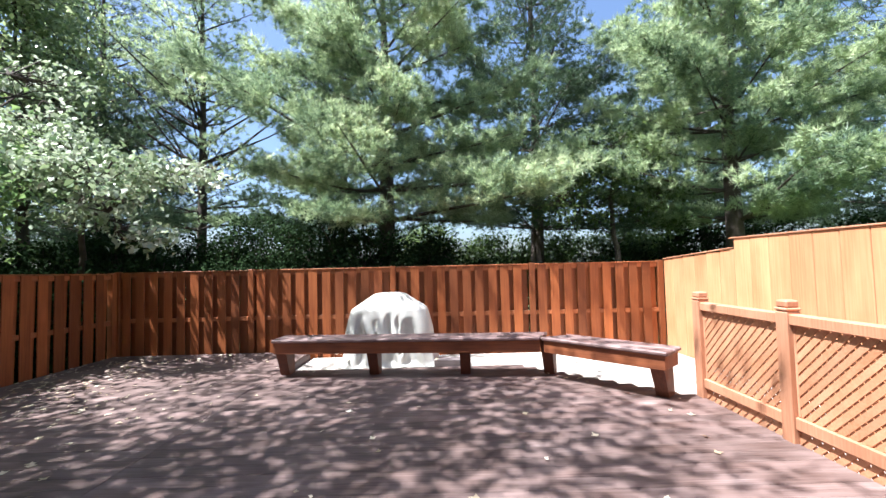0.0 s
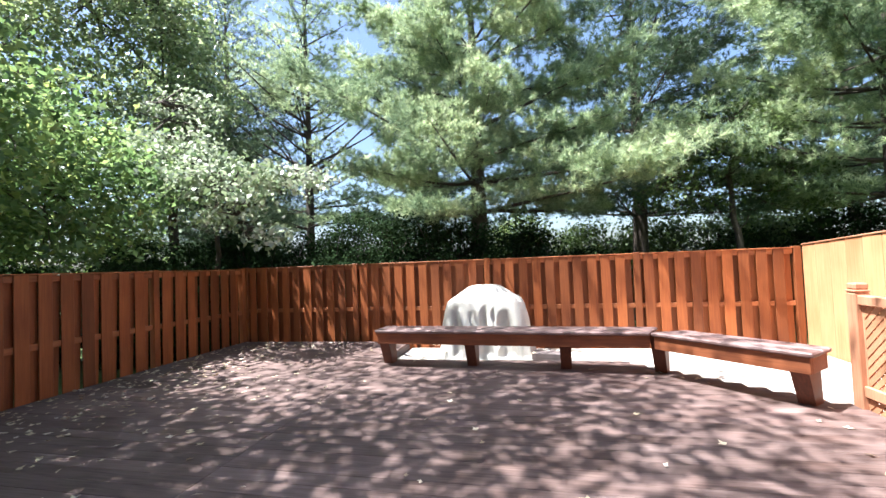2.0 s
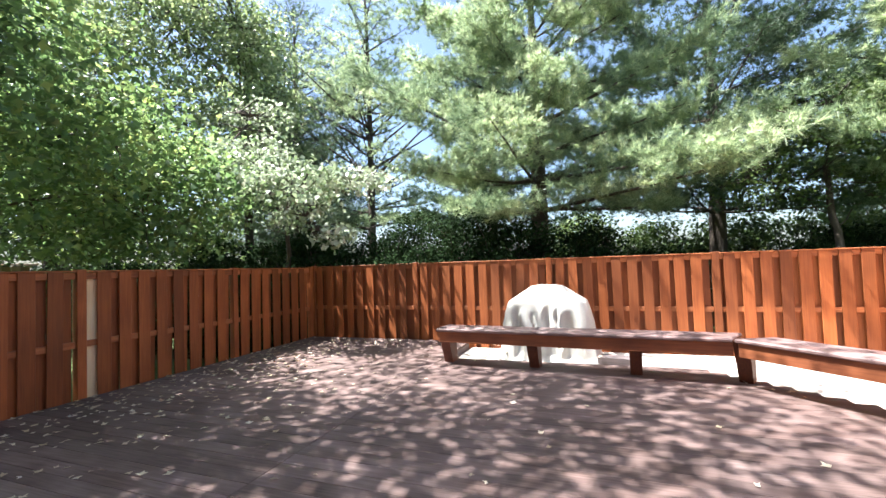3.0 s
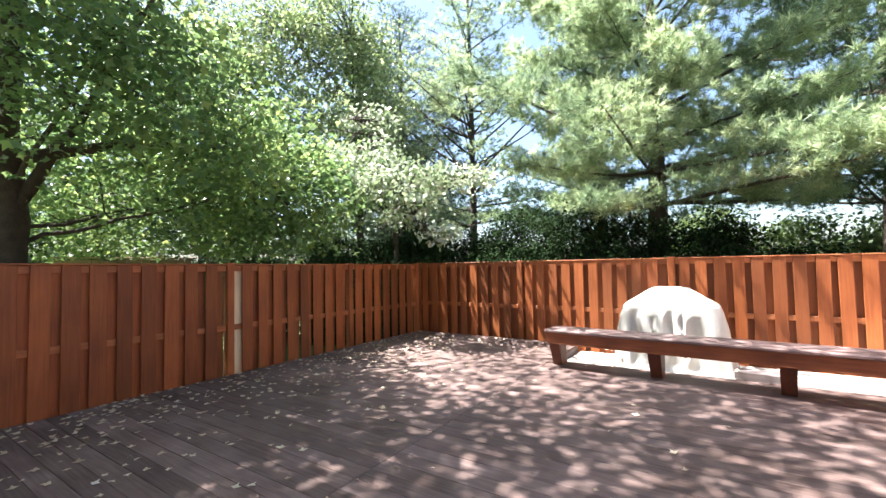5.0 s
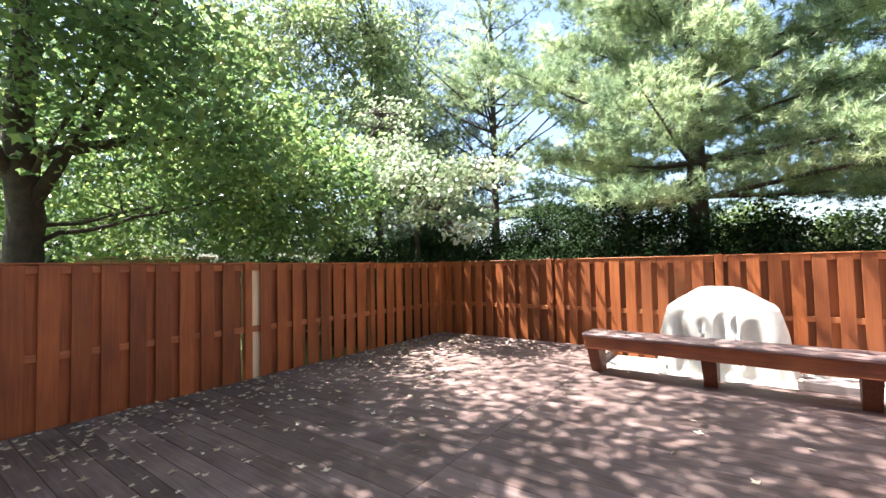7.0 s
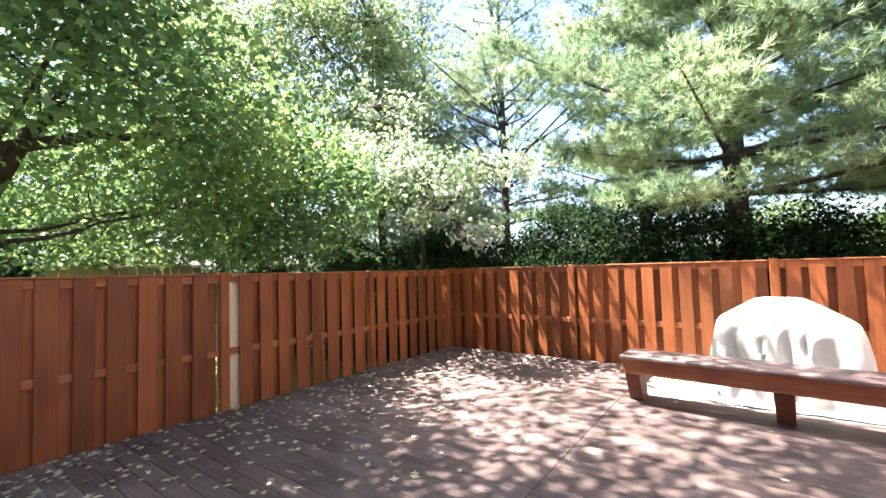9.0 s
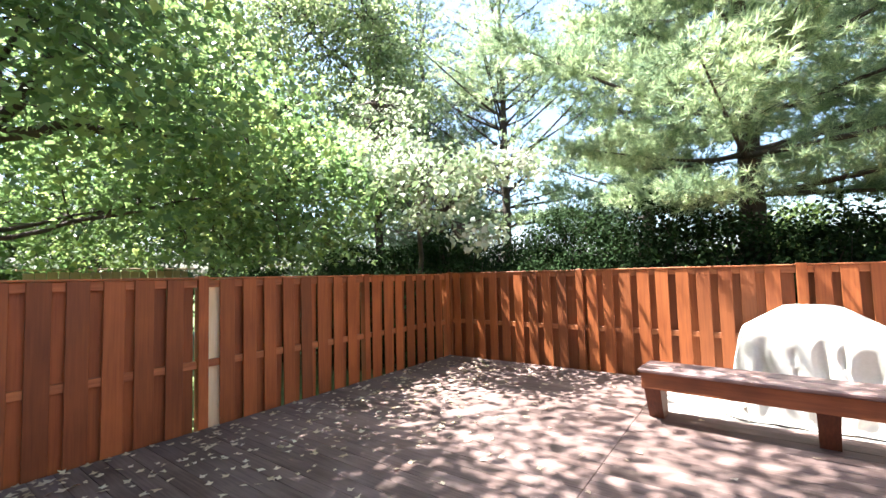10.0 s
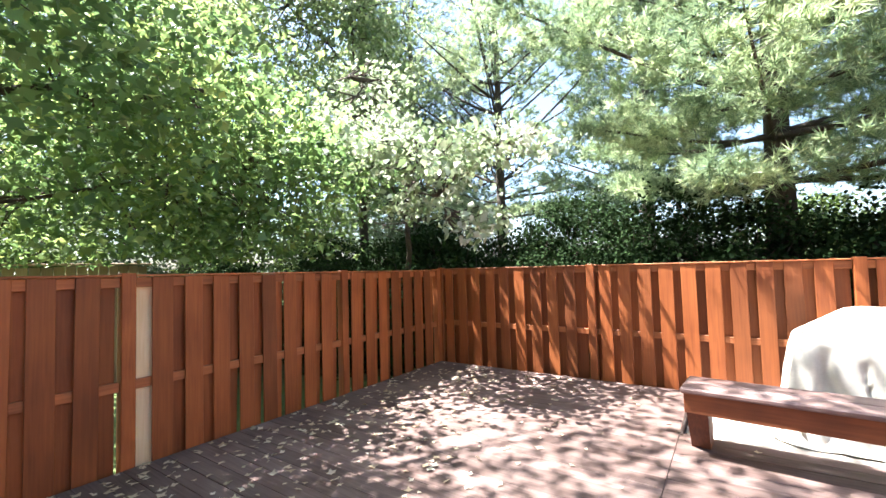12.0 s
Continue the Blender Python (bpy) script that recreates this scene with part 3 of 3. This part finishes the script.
MAPLE_LIMBS = [[(-7.2, 1.67, -0.46), (-7.18, 1.65, 1.2), (-7.2, 1.66, 2.3), (-7.3, 1.63, 3.2), (-7.4, 1.73, 5.5), (-7.3, 1.63, 8.6)],
               [(-7.2, 1.68, 2.2), (-6.9, 2.23, 3.4), (-6.6, 2.93, 5.2), (-6.0, 3.53, 7.2)], [(-7.2, 1.63, 2.4), (-7.2, 1.08, 3.4), (-7.2, 0.23, 5.2), (-6.9, -0.87, 7.4)],
               [(-7.15, 1.73, 1.75), (-6.9, 2.73, 2.15), (-6.7, 4.03, 2.55), (-6.5, 5.13, 2.9)], [(-7.1, 1.68, 2.6), (-6.3, 2.03, 3.6), (-5.4, 2.53, 5.2), (-4.0, 3.13, 7.8), (-1.0, 3.13, 8.7)],
               [(-7.2, 1.63, 3.4), (-5.6, 1.33, 5.9), (-3.9, 1.13, 7.3), (-1.6, 1.23, 8.3)], [(-7.2, 1.73, 2.9), (-6.6, 2.63, 3.2), (-6.2, 3.73, 3.3), (-5.6, 4.63, 3.6)],
               [(-7.3, 1.63, 2.7), (-8.2, 1.53, 3.6), (-9.4, 1.73, 4.6)], [(-7.3, 1.63, 1.9), (-8.0, 2.93, 2.3), (-8.3, 4.73, 2.9)]]
broadleaf("maple_tree", (-7.2, 1.67, -0.46), MAPLE_LOBES, 78, 0.42, 0.102, 11, M_MAPLE, "large maple with dense green leaves over the fence", "maple tree",
          MAPLE_LIMBS, 0.235, True, 0.35, 0.55, 1.62)
# the small glossy-leaved tree at the corner, its leaves whitened to look sunlit
PALE_LOBES = [(-3.95, 6.3, 2.95, 0.7, 0.7, 0.16, 27), (-3.7, 5.8, 2.5, 0.4, 0.35, 0.14, 14), (-3.3, 6.9, 2.95, 0.75, 0.6, 0.15, 20), (-4.5, 5.7, 2.8, 0.6, 0.6, 0.16, 15), (-5.0, 7.3, 3.2, 1.0, 0.8, 0.18, 32),
              (-5.9, 7.2, 3.9, 1.0, 1.0, 0.3, 36), (-3.35, 6.1, 1.95, 0.25, 0.3, 0.12, 8), (-5.6, 6.5, 3.5, 0.9, 0.8, 0.2, 24), (-4.7, 6.6, 2.35, 0.5, 0.4, 0.13, 11), (-6.2, 7.6, 4.9, 0.9, 0.8, 0.3, 26)]
PALE_LIMBS = [[(-6.0, 8.0, -0.46), (-5.9, 7.9, 1.0), (-5.6, 7.6, 2.4), (-5.3, 7.3, 3.0)], [(-5.7, 7.7, 2.0), (-5.1, 7.1, 2.9), (-4.4, 6.4, 3.0), (-3.9, 5.9, 2.5), (-3.6, 5.8, 2.0)], [(-5.3, 7.3, 2.7), (-4.4, 7.0, 3.1), (-3.3, 6.9, 3.0)], [(-5.7, 7.7, 2.2), (-5.9, 7.2, 3.4), (-6.0, 6.7, 4.6)]]
broadleaf("dogwood_tree", (-6.0, 8.0, -0.46), PALE_LOBES, 27, 0.17, 0.108, 12, M_PALE_LIT, "small corner tree with pale glossy leaves, sun glints in their colour", "tree", PALE_LIMBS, 0.07, False, 0.7, 0.6)
ASH_LIMBS = [[(-9.2, 10.0, -0.46), (-9.1, 10.0, 2.0), (-9.0, 9.9, 5.0), (-8.9, 9.8, 8.5)], [(-9.1, 10.0, 3.0), (-8.2, 9.6, 4.6), (-7.2, 9.2, 6.0)], [(-9.1, 10.0, 3.6), (-10.2, 9.4, 5.2), (-11.4, 8.8, 6.4)], [(-9.0, 9.9, 4.6), (-8.3, 9.0, 6.4), (-7.6, 8.2, 7.6)], [(-8.9, 9.8, 6.5), (-9.4, 8.6, 7.6), (-9.9, 7.5, 8.4)], [(-9.1, 10.0, 3.8), (-9.8, 8.4, 5.4), (-10.4, 6.9, 6.4), (-10.9, 5.2, 7.1)]]
broadleaf("ash_tree", (-9.2, 10.0, -0.46), [(-8.6, 9.4, 6.6, 1.9, 1.6, 1.5, 120), (-7.4, 8.8, 5.4, 1.1, 1.0, 0.9, 45), (-10.6, 9.0, 5.6, 1.8, 1.4, 1.5, 90), (-8.8, 9.6, 4.2, 1.4, 1.2, 1.0, 60), (-7.2, 8.6, 7.2, 1.0, 1.0, 0.9, 36), (-10.4, 7.0, 6.6, 1.6, 1.6, 1.6, 100), (-10.9, 5.2, 7.0, 1.4, 1.4, 1.4, 70), (-9.9, 7.5, 8.2, 1.7, 1.6, 1.3, 110), (-8.3, 8.4, 8.5, 1.4, 1.4, 1.2, 80)], 44, 0.26, 0.115, 14, M_ASH,
          "tall leafy tree with light green leaves behind the fence", "tree", ASH_LIMBS, 0.15, False, 0.6, 0.6)
YOUNG = [[(5.1, 10.4, -0.46), (5.1, 10.4, 1.4), (5.0, 10.4, 2.6), (5.1, 10.4, 4.2)], [(5.1, 10.4, 1.9), (4.6, 10.5, 2.5), (4.0, 10.6, 3.1)], [(5.1, 10.4, 1.8), (5.6, 10.4, 2.4), (6.2, 10.5, 3.0)]]
broadleaf("young_tree", (5.1, 10.4, -0.46), [(5.1, 10.4, 3.6, 1.4, 1.0, 1.3, 110), (3.9, 10.8, 2.9, 0.9, 0.8, 0.7, 50), (6.2, 10.7, 2.7, 0.9, 0.8, 0.7, 45)], 40, 0.22, 0.09, 13, M_SHRUB,
          "slender young tree with dark thin trunk", "tree", YOUNG, 0.085)

pine(pose(-0.45, 9.35, 0), 9.6, 3.35, 2.45, 21, M_PINE, per=34, tufts=11, puffs=8.6, width=0.0060, gap=0.66, stretch=0.5, length=0.16)
pine(pose(7.7, 9.9, 0), 10.5, 3.8, 2.3, 22, M_PINE, per=28, tufts=10, puffs=8.5, width=0.0076, gap=0.66, length=0.165)
pine(pose(-5.85, 11.6, 0), 12.0, 2.8, 2.6, 23, M_PINE, per=20, tufts=9, width=0.0075, bare=((3.3, 6.0),), radius=0.16)
pine(pose(3.6, 12.8, 0), 13.0, 3.9, 2.5, 24, M_PINE_SHADE, per=20, tufts=10, puffs=8.0, width=0.007, gap=0.6)
pine(pose(-9.6, 12.8, 0), 12.0, 3.6, 1.8, 25, M_PINE_SHADE, per=9, tufts=13, width=0.009)
pine(pose(12.2, 7.9, 0), 11.0, 3.3, 1.5, 26, M_PINE, per=10, tufts=14, width=0.007, gap=0.6)
distant = pine(pose(-3.2, 16.5, 0), 13.0, 4.2, 1.0, 27, M_PINE_SHADE, per=8, tufts=10, width=0.015, length=0.17, gap=0.55, puffs=5.0)
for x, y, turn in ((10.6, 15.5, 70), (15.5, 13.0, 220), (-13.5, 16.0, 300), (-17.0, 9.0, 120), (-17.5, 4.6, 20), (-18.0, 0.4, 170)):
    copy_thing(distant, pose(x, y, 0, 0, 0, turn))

YEWS = ((-4.9, 10.3, 1.2, 1.1, 1.15), (-3.2, 9.4, 1.3, 1.15, 1.25), (-1.5, 8.9, 1.25, 1.2, 1.25), (0.35, 9.0, 1.0, 1.0, 1.05), (-6.9, 9.9, 1.2, 1.15, 1.05), (-8.6, 8.4, 1.1, 1.1, 0.9), (-9.6, 6.6, 1.0, 0.85, 0.7),
        (-7.4, 7.4, 0.8, 0.7, 0.65), (1.9, 11.2, 0.9, 0.75, 0.7), (-5.9, 8.9, 1.0, 1.1, 1.1), (-6.6, 8.0, 0.9, 1.0, 0.9), (7.6, 11.6, 1.2, 1.1, 1.1), (5.9, 12.0, 1.1, 0.8, 0.9), (9.2, 10.8, 1.2, 1.2, 1.2), (10.6, 9.6, 1.3, 1.1, 1.1))
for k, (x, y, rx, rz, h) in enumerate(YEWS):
    broadleaf("yew_shrub", (x, y, -0.46), [(x, y, h - 0.25, rx + 0.1, 0.8, rz + 0.42, 250)], 92, 0.17, 0.074, 31 + k, M_YEW_SHADED, "dark dense evergreen shrub behind the fence, shade put into its colour", "shrub", [[(x, y, -0.46), (x, y, 0.1), (x + 0.1, y, h)], [(x, y, 0.0), (x + 0.4, y, 0.5), (x + 0.7, y, h)], [(x, y, 0.0), (x - 0.4, y, 0.5), (x - 0.7, y, h)]], 0.05, group="evergreen shrubs")
GARDEN = ((0.7, 13.2, 1.4, 1.25), (2.9, 14.5, 1.6, 1.15), (4.9, 14.8, 1.5, 1.1), (6.9, 14.2, 1.5, 1.3), (-12.5, 7.6, 1.9, 1.7), (-13.0, 4.2, 1.9, 1.6), (-12.0, 10.5, 1.9, 2.0), (-13.5, 0.6, 1.9, 1.6), (-15.0, 2.4, 2.4, 2.3))
for k, (x, y, r, h) in enumerate(GARDEN):
    broadleaf("garden_shrub", (x, y, -0.46), [(x, y, h, r, 1.1, h + 0.2, 170)], 46, 0.22, 0.12, 41 + k, M_SHRUB, "light green sunlit garden shrub beyond the fence", "shrub", [[(x, y, -0.46), (x, y, 0.1), (x + 0.1, y, h)], [(x, y, 0.0), (x + 0.5, y, 0.6), (x + 0.9, y, h)], [(x, y, 0.0), (x - 0.5, y, 0.6), (x - 0.9, y, h)]], 0.05, group="garden shrubs")

# ---- far fence ----
far = empty("garden_fence", pose(-10.3, 0, 0), "low tan weathered wooden fence beyond the lawn", "fence")
tan = block("board", -0.009, 0.009, -0.068, 0.068, 0, 1, M_TAN, 0)
y = 2.9
while y < 5.4:
    part("board", tan, far, Matrix.Translation((0, y, -0.46)) @ Matrix.Diagonal((1, 1, 2.09 + rnd.uniform(-0.02, 0.015), 1)))
    y += 0.15
part("rail", block("rail", -0.05, -0.01, 2.8, 5.45, 1.30, 1.39, M_TAN), far)
part("cap", block("cap", -0.05, 0.05, 2.75, 5.5, 1.652, 1.685, M_TAN), far)

# ---- deck boards ----
planks = {}
y = -2.66
while y < 7.34:
    # the deck ends along the bench: a straight edge behind it and a slanting one at its turned end
    end = 3.372 if y < 4.40 else 3.36 - 1.02 * (y - 4.46)
    for x0, x1 in ((-4.77, -1.462), (-1.458, end)):
        if y > 5.95 and x0 > -2:
            continue
        key = (x0, round(x1, 3))
        if key not in planks:
            planks[key] = block("plank", x0, x1, -0.0712, 0.0712, -0.036, 0.0, M_DECK, 0.0025)
        part("plank", planks[key], deck, pose(0, y, rnd.uniform(-0.0015, 0.0), rnd.uniform(-0.25, 0.25), 0, 0))
    y += 0.1455
part("joist", block("joist", -4.7, 3.33, -2.7, 4.39, -0.30, -0.045, M_GREY, 0), deck, None, "dark underside framing")
part("joist", block("joist", -4.7, -1.47, 4.395, 7.3, -0.30, -0.045, M_GREY, 0), deck, None, "dark underside framing")
part("fascia", block("fascia", -1.45, 1.75, 5.93, 5.97, -0.118, -0.038, M_GREY, 0.003), deck, None, "dark edge board")
part("fascia", block("fascia", 0, 2.30, -0.05, -0.01, -0.118, -0.038, M_GREY, 0.003), deck, pose(1.75, 6.0, 0, 0, 0, -44.4), "dark edge board")

# ---- fallen leaves ----
lrng = np.random.default_rng(51)
spots = np.concatenate([np.column_stack([-4.72 + np.abs(lrng.normal(size=900)) * 1.0, lrng.uniform(-1, 7.2, 900), np.full(900, 0.006)]),
                        np.column_stack([lrng.uniform(-4, 3.2, 130), lrng.uniform(0.8, 7.0, 130), np.full(130, 0.006)])])
co, size_n = leaves(spots, 0.056, lrng, 0.0, True, 0.95)
co[:, :, 2] = 0.008 + np.abs(co[:, :, 2] - 0.006) * 0.5
litter = new("fallen_leaves", array_mesh("fallen_leaves", co, size_n, M_LITTER))
tagged(litter, "dry fallen leaves scattered on the deck", "leaves", kind="stuff")
